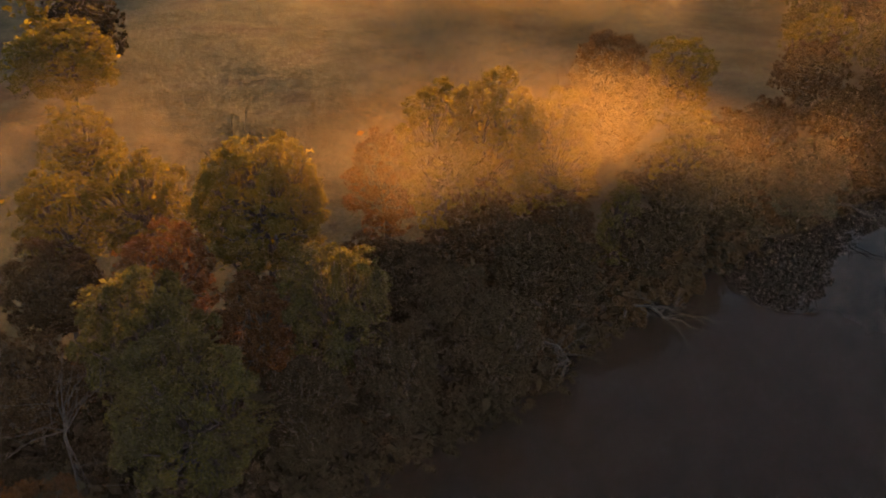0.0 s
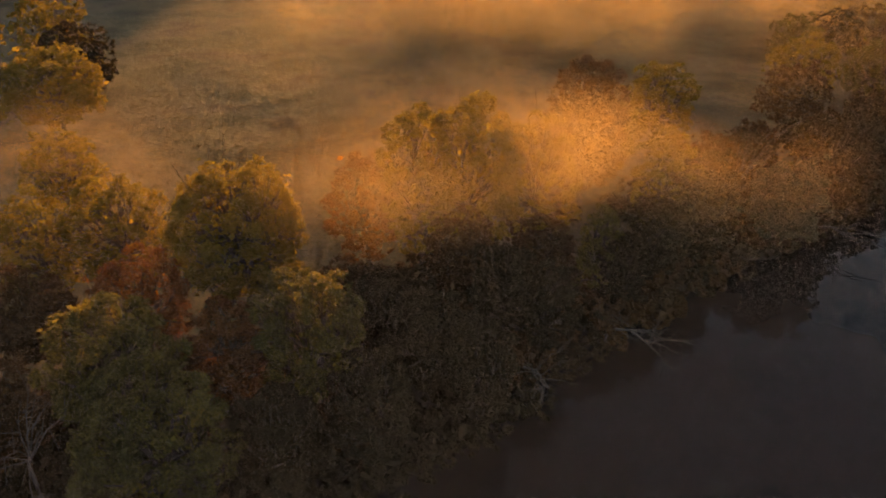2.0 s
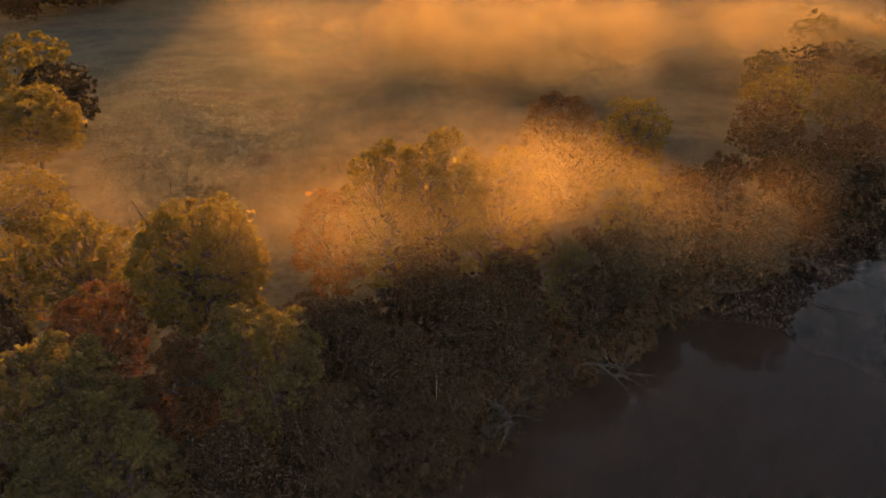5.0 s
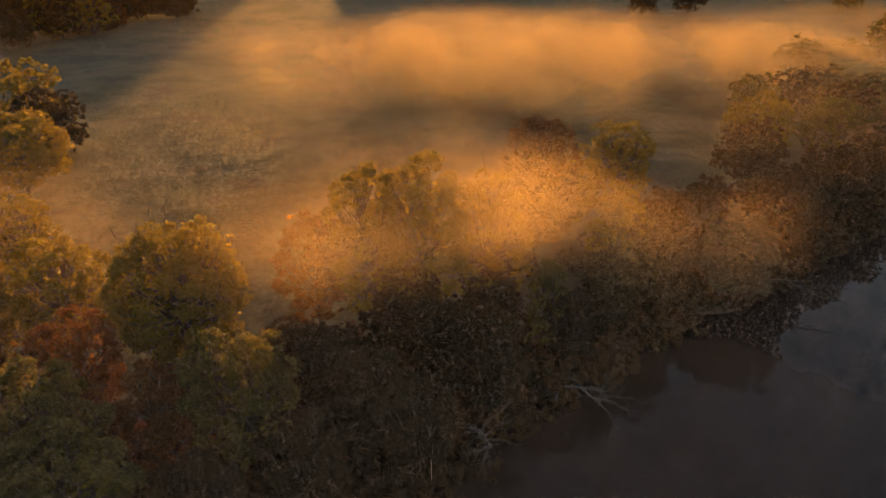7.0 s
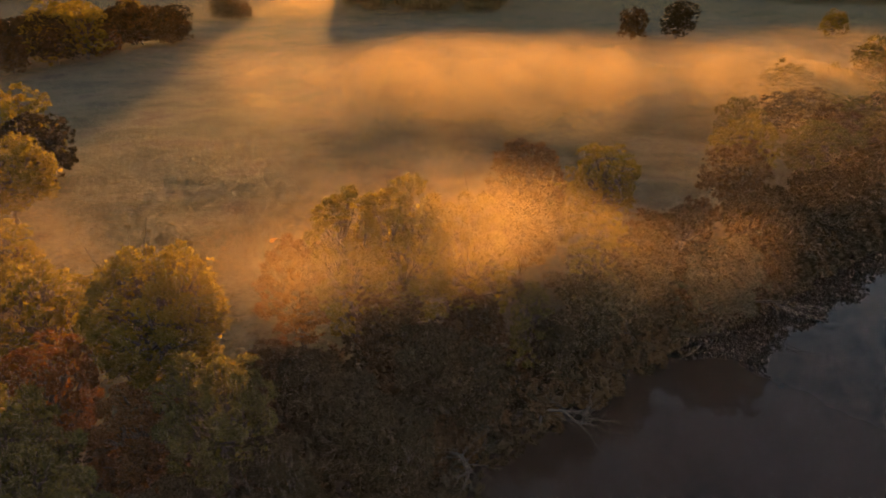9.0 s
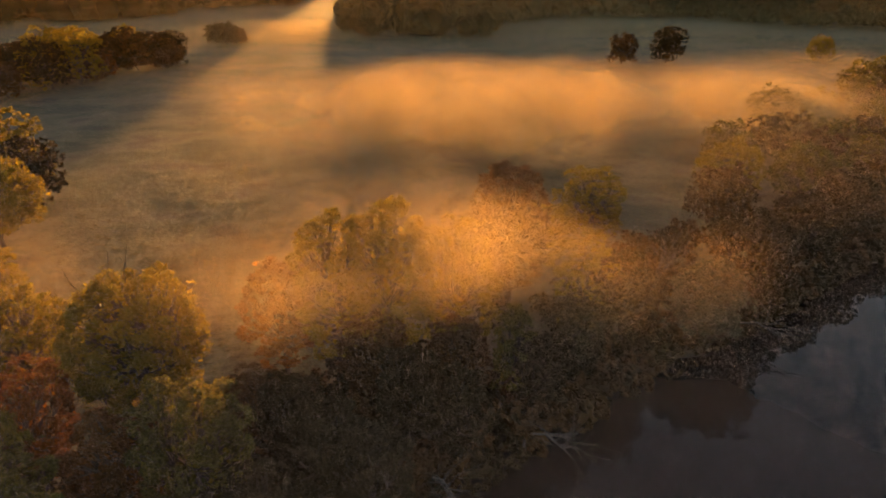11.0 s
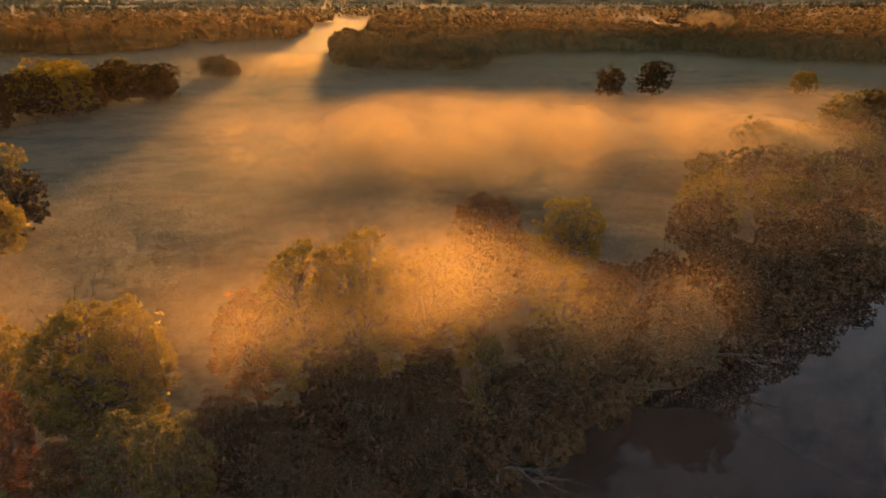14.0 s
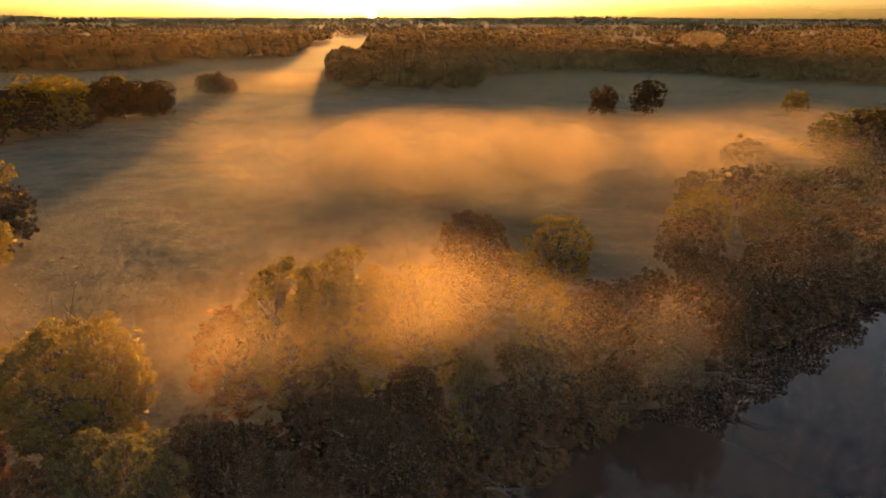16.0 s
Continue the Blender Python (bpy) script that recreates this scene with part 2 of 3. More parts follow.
def tree(name, kind, height, radius, crown_from, seed, count=9000, size=0.26, lobes=22, label="", group="", dome=0.6, split=True, lean=(0, 0), skirt=4.0, uneven=(0.52, 0.92)):
    """A broadleaf tree at the origin: tapered trunk, forking limbs and a crown of leaf clumps with gaps.
    crown_from: the crown's lowest part above the ground. dome: how round its top is. split: each limb a part of its own."""
    rng = np.random.default_rng(seed)
    root = new(name)
    mid = np.array([lean[0] * 0.6, lean[1] * 0.6, (height + crown_from) / 2])
    half = np.array([radius, radius, (height - crown_from) / 2])
    # limbs end in lobes spread through the crown's envelope
    pts = []
    g = math.pi * (3 - math.sqrt(5))
    for i in range(lobes):
        zz = 1 - 1.95 * (i + 0.5) / lobes
        rr = math.sqrt(max(0.0, 1 - abs(zz) ** (1.8 / dome if zz > 0 else skirt)))
        k = rng.uniform(*uneven)
        pts.append((rr * math.cos(g * i + seed) * k, rr * math.sin(g * i + seed) * k, zz * (0.5 + 0.5 * k)))
    lob_r = radius * rng.uniform(0.7, 1.15, lobes) * (1.5 / math.sqrt(lobes))
    pts = np.array(pts) * (half * (0.84, 0.84, 1) - (0, 0, 0.34 * radius)) + mid + rng.normal(0, 0.05, (lobes, 3)) * radius
    # twig ends over each lobe, more on top than below, and some inside
    per = max(8, int(count / lobes / 14))
    twigs = []
    for p, r in zip(pts, lob_r):
        away = (p - mid) / half
        d = rng.normal(0, 1, (per, 3)) + 0.75 * away / (np.linalg.norm(away) + 1e-6) + (0, 0, 0.25)
        d /= np.linalg.norm(d, axis=1)[:, None]
        twigs.append(p + d * r * (1.0, 1.0, 0.85) * rng.uniform(0.7, 1.08, (per, 1)))
    twigs = np.concatenate(twigs)
    v, f = leaves(rng, twigs, max(0.2, radius * 0.042), count, size, mid - (0, 0, half[2] * 0.5))
    # oversized leaves added unseen inside the crown to block light shining through it
    blocking = count // (60 if kind in ("gold", "green", "rust") else 16)
    inside = mid + np.clip(rng.normal(0, 0.34, (blocking, 3)), -0.6, 0.6) * half
    w, g = leaves(rng, inside, 0.3, blocking, size * 2.8, mid)
    v, f = np.concatenate([v, w]), np.concatenate([f, g + len(v)])
    part("crown", raw_mesh(name + "_crown", v, f, LEAF[kind]), root)
    # wood
    trunk = Tubes()
    r0 = 0.02 * height + 0.04
    fork = np.array([lean[0] * 0.3, lean[1] * 0.3, crown_from + (height - crown_from) * 0.3])
    bend = rng.normal(0, 0.02 * height, (5, 3)) * (1, 1, 0)
    bend[0] = bend[4] = 0
    line = [np.array([0, 0, -0.5]) * (1 - k) + fork * k + bend[i] for i, k in enumerate((0, 0.08, 0.4, 0.7, 1))]
    trunk.add(line, [r0 * 1.5, r0, r0 * 0.85, r0 * 0.72, r0 * 0.55], 8)
    limbs = []
    for p in pts:
        limb = Tubes() if split else trunk
        start = line[2] * 0.4 + line[4] * 0.6 if p[2] < fork[2] else line[4]
        knee = start * 0.45 + p * 0.55 + rng.normal(0, 0.08, 3) * radius - (0, 0, 0.06 * radius)
        limb.add([start, start * 0.75 + knee * 0.25, knee, p], [r0 * 0.42, r0 * 0.34, r0 * 0.22, r0 * 0.08], 5)
        for q in p + rng.normal(0, 0.18, (3, 3)) * radius:
            limb.add([knee, (knee + q) / 2 + rng.normal(0, 0.05, 3) * radius, q], [r0 * 0.16, r0 * 0.1, r0 * 0.03], 4)
        limbs.append(limb)
    part("trunk", trunk.mesh(name + "_trunk", BARK), root)
    if split:
        for limb in limbs:
            part("limb", limb.mesh(name + "_limb", BARK), root)
    return tagged(root, label, "tree", group)


# ------------------------------------------------------------------ ground and river
BANK = [(-60, -120), (-36, -10), (-23, 10), (-13, 23), (-4, 31), (5, 36.6), (13, 44), (22.5, 51), (32, 57.6), (41.5, 63.2), (51, 70), (68, 80), (92, 96), (130, 116), (200, 135), (420, 150), (900, 160)]
WATER_Z = -3.0


def bank_distance(x, y):
    """Metres from the bank line, positive on land (north-west of it)."""
    x, y = np.asarray(x, float), np.asarray(y, float)
    best, sign = np.full(x.shape, 1e9), np.ones(x.shape)
    for (ax, ay), (bx, by) in zip(BANK, BANK[1:]):
        dx, dy = bx - ax, by - ay
        k = np.clip(((x - ax) * dx + (y - ay) * dy) / (dx * dx + dy * dy), 0, 1)
        d = np.hypot(x - ax - k * dx, y - ay - k * dy)
        s = np.where(dx * (y - ay) - dy * (x - ax) > 0, 1.0, -1.0)
        sign = np.where(d < best, s, sign)
        best = np.minimum(best, d)
    return best * sign


def wave(x, y, w, seed):
    return np.sin(x / w + seed) * np.cos(y / (w * 1.3) + seed * 2.1) + 0.6 * np.sin((x + y) / (w * 0.47) + seed * 3.3)


def ground_height(x, y):
    x, y = np.asarray(x, float), np.asarray(y, float)
    d = bank_distance(x, y) + 1.3 * wave(x, y, 4.2, 1.7)
    near = np.clip(d / 6.0, -1, 1)
    land = -1.5 + 0.5 * np.clip(d / 40.0, 0, 1) + 0.12 * wave(x, y, 9.0, 0.4) + 0.25 * np.clip(d / 60, 0, 1) * wave(x, y, 37.0, 2.0)
    land = land + 2.2 * np.clip((y - 185) / 70.0, 0, 1) * np.clip((260 - np.abs(x)) / 60.0, 0, 1)
    far_side = np.clip((-d - 75) / 8.0, 0, 1)
    z = np.where(near > 0, -3.2 + (land + 3.2) * near, -3.2 + 2.4 * near)
    z = z * (1 - far_side) + (-1.0) * far_side
    r = np.hypot(x, y)
    hills = np.clip((r - 1500) / 2600.0, 0, 1) ** 1.5
    return z + hills * (41 + 9 * wave(x, y, 600.0, 0.9) + 4 * wave(x, y, 230.0, 2.2))


def ground_sheet():
    u = np.linspace(-1, 1, 231)
    xs = 18 + np.sinh(u * 6.6) * (4800 / math.sinh(6.6))
    xs = np.sort(np.concatenate([xs, np.linspace(-40, 100, 71)]))
    ys = np.sort(np.concatenate([50 + np.sinh(u * 6.6) * (4800 / math.sinh(6.6)), np.linspace(0, 120, 61)]))
    gx, gy = np.meshgrid(xs, ys)
    v = np.stack([gx, gy, ground_height(gx, gy)], -1).reshape(-1, 3)
    w, h = len(xs), len(ys)
    i = np.arange(w * h).reshape(h, w)
    f = np.stack([i[:-1, :-1], i[:-1, 1:], i[1:, 1:], i[1:, :-1]], -1).reshape(-1, 4)
    ob = new("ground", raw_mesh("ground", v, f, PASTURE, True))
    return tagged(ob, "frosted rough pasture with a low river bank", "ground", kind="structure")


ground_sheet()
river = new("water", raw_mesh("water", [(-400, -300, WATER_Z), (900, -300, WATER_Z), (900, 170, WATER_Z), (-400, 170, WATER_Z)], [(0, 1, 2, 3)], WATER))
tagged(river, "still dark river water mirroring trees and sky", "water", kind="structure")


def gz(x, y):
    return float(ground_height(x, y))


def stand(ob, x, y, turn=0.0, s=1.0, z=None):
    ob.matrix_basis = Matrix.Translation((x, y, gz(x, y) if z is None else z)) @ Matrix.Rotation(turn, 4, "Z") @ Matrix.Diagonal((s, s, s, 1))
    return ob


# ------------------------------------------------------------------ riverside trees, one by one
# name, leaf kind, x, y, top, crown radius, crown bottom above ground, leaves, leaf size, label
NEAR = [
    ("riverside_tree", "green", -20.5, 31.5, 16.0, 5.0, 5.0, 14000, 0.34, "green riverside tree with sunlit yellow top leaves"),
    ("riverside_tree", "green", -16.0, 26.0, 14.6, 5.4, 3.5, 16000, 0.32, "full dark green riverside tree over the bank"),
    ("riverside_tree", "green", -8.2, 36.0, 14.4, 4.7, 4.0, 15000, 0.32, "green riverside tree with a golden lit top"),
    ("riverside_tree", "gold", -16.0, 46.5, 18.0, 6.6, 6.0, 24000, 0.34, "large round golden autumn tree at the field edge"),
    ("riverside_tree", "rust", -14.3, 36.5, 11.0, 3.8, 3.0, 9000, 0.3, "rust red autumn tree between green ones"),
    ("riverside_tree", "rust", -23.0, 41.0, 12.5, 4.4, 3.0, 9000, 0.3, "orange brown autumn tree among taller ones"),
    ("riverside_tree", "gold", -29.5, 52.0, 14.5, 5.6, 4.0, 13000, 0.34, "golden autumn tree half in mist"),
    ("riverside_tree", "gold", -36.0, 49.5, 13.0, 4.6, 4.0, 10000, 0.34, "golden brown autumn tree half in mist"),
    ("riverside_tree", "brown", -32.0, 40.0, 11.0, 4.5, 3.0, 9000, 0.32, "dark brown autumn tree in shade"),
    ("riverside_tree", "gold", -56.0, 91.0, 15.5, 8.8, 3.0, 17000, 0.42, "broad golden tree at the field's edge"),
    ("riverside_tree", "gold", -42.0, 66.0, 12.5, 5.2, 2.5, 10000, 0.36, "golden tree rising from low mist"),
    ("riverside_tree", "rust", -23.5, 19.5, 9.0, 3.6, 2.0, 9000, 0.27, "small orange autumn tree on the bank"),
    ("riverside_tree", "gold", 4.4, 58.5, 20.0, 6.2, 5.0, 20000, 0.36, "tall golden tree wrapped in sunlit mist"),
    ("riverside_tree", "gold", -0.8, 56.5, 19.6, 4.8, 5.0, 14000, 0.36, "golden tree wrapped in sunlit mist"),
    ("riverside_tree", "rust", -6.4, 56.5, 14.6, 4.2, 3.0, 12000, 0.32, "rust red tree beside the golden ones"),
    ("riverside_tree", "brown", 18.6, 70.6, 20.0, 5.6, 9.0, 22000, 0.3, "dark brown round-topped tree above the mist"),
    ("riverside_tree", "gold", 26.4, 63.2, 14.0, 4.0, 4.0, 9000, 0.34, "yellow topped tree in mist by the river"),
    ("riverside_tree", "green", 17.0, 52.0, 10.6, 2.4, 2.0, 6500, 0.3, "slim yellow green tree leaning by the water"),
    ("riverside_tree", "dark", 19.0, 50.8, 8.5, 2.6, 1.0, 6000, 0.28, "low olive tree at the water's edge"),
    ("riverside_tree", "grey", 40.8, 63.4, 9.6, 5.2, 2.0, 15000, 0.3, "grey green willow over the water"),
    ("riverside_tree", "grey", 44.5, 67.5, 8.6, 4.2, 1.0, 9000, 0.3, "low grey green willow over the water"),
    ("riverside_tree", "dark", 7.0, 44.6, 11.0, 3.4, 2.5, 9000, 0.28, "shade-darkened olive brown tree on the shaded bank"),
    ("riverside_tree", "dark", 0.6, 39.0, 10.5, 3.6, 1.5, 9000, 0.28, "shade-darkened olive brown bush tree over the dark water"),
    ("riverside_tree", "dark", -3.4, 44.5, 8.5, 3.4, 1.5, 8000, 0.28, "shade-darkened olive brown tree in the bank's shade"),
    ("riverside_tree", "brown", -7.0, 46.5, 7.5, 3.2, 1.5, 7000, 0.28, "brown bush tree behind the bank"),
    ("riverside_tree", "brown", 3.5, 52.0, 10.0, 4.2, 2.0, 9000, 0.3, "brown tree below the mist"),
    ("riverside_tree", "brown", 11.5, 51.5, 9.5, 3.6, 2.0, 8000, 0.3, "brown tree below the mist"),
    ("riverside_tree", "dark", 23.5, 55.0, 10.5, 3.8, 1.5, 9000, 0.3, "shade-darkened olive brown bank tree beside the river"),
    ("riverside_tree", "dark", 30.0, 61.0, 12.5, 4.4, 2.0, 10000, 0.3, "shade-darkened olive brown bank tree beside the river"),
    ("riverside_tree", "brown", 33.0, 68.0, 11.0, 4.8, 3.0, 9000, 0.32, "brown tree in dim mist"),
    ("riverside_tree", "gold", 11.6, 60.5, 17.0, 5.2, 3.0, 12000, 0.32, "golden tree sunk in the mist"),
    ("riverside_tree", "gold", 33.0, 88.0, 13.5, 6.0, 3.0, 10000, 0.38, "yellow tree behind the misty bank"),
    ("riverside_tree", "gold", 24.0, 80.0, 11.0, 5.5, 3.0, 9000, 0.38, "yellow tree beside the brown one"),
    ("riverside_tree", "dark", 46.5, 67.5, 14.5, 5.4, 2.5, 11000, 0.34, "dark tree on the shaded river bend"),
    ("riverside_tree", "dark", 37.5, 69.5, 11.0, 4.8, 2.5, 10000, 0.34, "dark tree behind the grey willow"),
    ("riverside_tree", "dark", 4.5, 36.6, 10.0, 3.4, 1.0, 8000, 0.28, "shade-darkened olive brown tree low over the water"),
    ("riverside_tree", "dark", 11.0, 44.2, 9.5, 3.0, 1.0, 7000, 0.28, "shade-darkened olive brown tree low over the water"),
    ("riverside_tree", "dark", -3.4, 32.6, 10.0, 3.6, 1.0, 8000, 0.28, "shade-darkened olive brown tree low over the water"),
    ("riverside_tree", "dark", -9.5, 29.0, 10.0, 3.4, 1.0, 8000, 0.28, "shade-darkened olive brown tree low over the water"),
    ("riverside_tree", "brown", -30.5, 31.0, 9.5, 4.2, 1.0, 8000, 0.3, "brown tree among bare branches"),
    ("riverside_tree", "dark", -30.0, 22.5, 8.0, 4.0, 1.0, 8000, 0.28, "shade-darkened olive brown tree on the bank"),
    ("riverside_tree", "brown", -38.0, 33.0, 10.0, 4.6, 1.0, 8000, 0.3, "brown tree on the bank"),
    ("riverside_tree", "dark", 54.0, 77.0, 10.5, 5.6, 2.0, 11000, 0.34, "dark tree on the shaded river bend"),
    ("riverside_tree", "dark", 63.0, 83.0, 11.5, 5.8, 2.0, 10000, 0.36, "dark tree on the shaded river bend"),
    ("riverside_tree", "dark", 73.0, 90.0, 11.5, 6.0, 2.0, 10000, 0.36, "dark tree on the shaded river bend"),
    ("riverside_tree", "brown", 56.0, 95.0, 11.0, 6.0, 3.0, 9000, 0.4, "brown tree in thin mist"),
    ("riverside_tree", "gold", 62.0, 106.0, 12.5, 6.4, 3.0, 9000, 0.42, "golden green tree in thin mist"),
    ("riverside_tree", "green", 75.0, 106.0, 12.0, 6.6, 3.0, 9000, 0.42, "olive tree in thin mist"),
    ("riverside_tree", "dark", 86.0, 100.0, 11.5, 6.4, 2.0, 9000, 0.42, "dark tree on the river bend"),
]
for i, (name, kind, x, y, top, radius, low, count, size, label) in enumerate(NEAR):
    base = gz(x, y)
    stand(tree(name, kind, top - base, radius, min(low, (0.22 if y < 47 else 0.06) * top), 11 + i, int(count * (2.2 if y < 50 else 1.4)), size * (0.62 if y < 50 else 0.78), (110 if "round" in label else 56) if radius > 4.5 else 34, label, "riverside trees", 0.8 if "round" in label else 0.72, uneven=(0.8, 0.94) if "round" in label else (0.6, 0.95)), x, y)


def dead_tree(x, y, z, length, seed, tilt, label):
    """A bare grey limb fan that hangs out over the water."""
    rng = np.random.default_rng(seed)
    root = new("dead_tree")
    trunk, boughs = Tubes(), []
    end = np.array([tilt[0], tilt[1], tilt[2]]) * length
    mid = end * 0.5 + (0, 0, 0.25 * length)
    trunk.add([(0, 0, -0.6), (0.05, 0, 0.4 * length * 0.5), mid, end], [0.2, 0.16, 0.1, 0.03], 7)
    for i in range(13):
        k = rng.uniform(0.3, 0.95)
        a = mid * min(1, k * 2) if k < 0.5 else mid + (end - mid) * (k - 0.5) * 2
        d = end / length + rng.normal(0, 0.55, 3)
        b = a + d * length * rng.uniform(0.25, 0.55)
        m = (a + b) / 2 + (0, 0, 0.06 * length)
        bough = Tubes()
        boughs.append(bough)
        bough.add([a, m, b], [0.045, 0.03, 0.012], 5)
        for _ in range(3):
            c = m + (b - m) * rng.uniform(0.1, 0.9)
            bough.add([c, c + (d + rng.normal(0, 0.7, 3)) * length * 0.17], [0.024, 0.01], 4)
    part("trunk", trunk.mesh("dead_trunk", DEADWOOD), root)
    for bough in boughs:
        part("branch", bough.mesh("dead_branch", DEADWOOD), root)
    stand(root, x, y, 0, 1, z)
    tagged(root, label, "dead tree", "bare snags")


# mostly the darkened leaf kind, so that the undergrowth looks shaded
BUSHES = []
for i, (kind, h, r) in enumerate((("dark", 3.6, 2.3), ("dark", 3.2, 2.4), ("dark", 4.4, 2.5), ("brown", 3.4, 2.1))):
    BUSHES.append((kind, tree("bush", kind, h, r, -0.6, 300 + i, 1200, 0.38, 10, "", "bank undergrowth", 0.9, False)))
placed = set()
rng = np.random.default_rng(31)
spots = []
while len(spots) < 215:
    bx, by = (rng.uniform(-46, 98), rng.uniform(2, 112)) if len(spots) < 165 else (rng.uniform(-34, 6), rng.uniform(18, 52))
    bd = float(bank_distance(bx, by))
    if -0.6 < bd < (3.5 if len(spots) < 100 else 19) and all((bx - u) ** 2 + (by - w) ** 2 > 4.4 for u, w in spots):
        spots.append((bx, by))
for bx, by in spots:
    k = int(rng.integers(0, len(BUSHES)))
    kind, bush = BUSHES[k]
    s = rng.uniform(0.8, 1.3)
    m = Matrix.Translation((bx, by, gz(bx, by))) @ Matrix.Rotation(rng.uniform(0, 6.28), 4, "Z") @ Matrix.Diagonal((s, s, s, 1))
    if k in placed:
        bush = copy_thing(bush, m)
    else:
        bush.matrix_basis = m
        placed.add(k)
    tagged(bush, {"dark": "shade-darkened olive brown", "brown": "brown autumn", "rust": "rust red"}[kind] + " bush in the bank undergrowth", "bush", "bank undergrowth")

dead_tree(8.6, 41.4, -1.9, 6.0, 3, (0.35, -0.6, 0.35), "bare grey dead tree leaning over dark water")
dead_tree(17.4, 46.4, -1.9, 6.5, 4, (0.5, -0.5, 0.3), "bare grey dead branches drooping to the river")
dead_tree(45.5, 65.6, -2.2, 6.5, 5, (0.7, -0.4, 0.15), "bare grey branches spread over the river")
dead_tree(-26.5, 27.5, -1.5, 9.0, 6, (0.25, -0.15, 0.85), "bare grey dead tree among green crowns")
dead_tree(32.5, 62.0, -1.5, 12.0, 7, (0.3, 0.1, 0.9), "bare grey tree top in the mist")

# ------------------------------------------------------------------ farther trees, standing singly
TEMPLATES = {}
for i, (kind, h, r) in enumerate((("gold", 14, 6.5), ("brown", 13, 6.0), ("dark", 14, 6.5), ("green", 13, 6.0), ("rust", 12, 5.5), ("gold", 12, 6.5))):
    TEMPLATES[i] = (kind, tree("field_tree", kind, h, r, -1.0, 200 + i, 7500, 0.46, 30, "", "trees round the field", 0.6, False, (0, 0), 9.0))
COLOUR = {"gold": "golden autumn", "brown": "brown autumn", "dark": "shade-darkened olive brown", "green": "olive green", "rust": "rust red"}
used = set()


def field_tree(k, x, y, s, turn, label, tall=1.0):
    kind, base = TEMPLATES[k]
    m = Matrix.Translation((x, y, gz(x, y))) @ Matrix.Rotation(turn, 4, "Z") @ Matrix.Diagonal((s, s, s * tall, 1))
    if k in used:
        base = copy_thing(base, m)
    else:
        base.matrix_basis = m
        used.add(k)
    tagged(base, COLOUR[kind] + " " + label, "tree", "trees round the field")


SINGLE = [
    (1, 88, 261, 1.1, "tree at the field's edge above the mist"), (2, 107, 264, 1.25, "tree at the field's edge above the mist"), (5, 173, 269, 0.95, "small tree lit by low sun"),
    (3, 94, 153, 1.15, "tree in the riverside wood"), (5, 106, 156, 1.15, "tree in the riverside wood"), (3, 128, 170, 1.3, "tall tree in the riverside wood"), (2, 134, 162, 1.3, "tall tree in the riverside wood"),
    (1, -92, 343, 1.0, "round bush tree on the open field"), (1, -99, 347, 0.9, "round bush tree on the open field"), (4, -87, 350, 0.8, "round bush tree on the open field"), (0, -110, 268, 1.3, "large tree in the hedge row"), (5, -100, 274, 1.15, "large tree in the hedge row"), (5, -117, 262, 1.0, "tree in the hedge row"), (1, -92, 268, 0.8, "tree in the hedge row"),
    (1, -94, 262, 0.75, "tree in the hedge row"), (2, -124, 250, 0.85, "tree in the hedge row"),
    (2, -150, 248, 0.8, "tree in the hedge row"), (1, -160, 252, 0.8, "tree in the hedge row"), (2, -62, 110, 0.9, "tree behind the golden ones"), (0, -70, 118, 1.0, "tree behind the golden ones"),
]
for k, x, y, s, label in SINGLE:
    field_tree(k, x, y, s, (x * 7 + y) % 6.28, label, 0.95 if "edge above" in label or "open field" in label else 1.0)

rng = np.random.default_rng(5)
# the hedge row at the far left, and the trees behind it
for _ in range(38):
    a = rng.uniform(0, 1)
    field_tree(int(rng.choice([1, 1, 2, 4, 0])), -124 + 34 * a - rng.uniform(0, 30), 210 + 56 * a + rng.uniform(-2, 14), rng.uniform(0.9, 1.2), rng.uniform(0, 6.28), "tree in the hedge row")
# the riverside wood along the bend
for _ in range(46):
    a = rng.uniform(0, 1)
    x, y = 70 + 130 * a, 100 + 62 * a + rng.uniform(2, 46) * (0.6 + a)
    if bank_distance(x, y) > 5:
        field_tree(int(rng.choice([1, 2, 3, 3, 3, 3, 5])), x, y, rng.uniform(0.55, 0.8) + 0.35 * a, rng.uniform(0, 6.28), "tree in the riverside wood")


# ------------------------------------------------------------------ woods in the distance
LUMP = np.array([(math.cos(2 * math.pi * (i + j * 0.5) / 7) * math.cos(e), math.sin(2 * math.pi * (i + j * 0.5) / 7) * math.cos(e), math.sin(e)) for j, e in enumerate((-0.9, -0.3, 0.3, 0.85, 1.4)) for i in range(7)])
LUMP_F = np.array([t for j in range(4) for i in range(7) for t in ((j * 7 + i, j * 7 + (i + 1) % 7, j * 7 + 7 + i), (j * 7 + (i + 1) % 7, j * 7 + 7 + (i + 1) % 7, j * 7 + 7 + i))])


def far_wood_material():
    """Bare and turning crowns far off: dull, with little light coming through."""
    n = Nodes("far_wood_crowns")
    col = n.ramp(n.noise(n.place(), 0.05, 4.0, 0.6), [(0.3, (0.045, 0.045, 0.018)), (0.5, (0.085, 0.065, 0.026)), (0.7, (0.12, 0.07, 0.028))])
    dull, lit = n.add("BsdfDiffuse", Color=col, Roughness=1.0), n.add("BsdfTranslucent", Color=col)
    return n.finish(n.add("MixShader", _0=0.12, _1=dull.outputs[0], _2=lit.outputs[0]).outputs[0])


FAR_WOOD = far_wood_material()


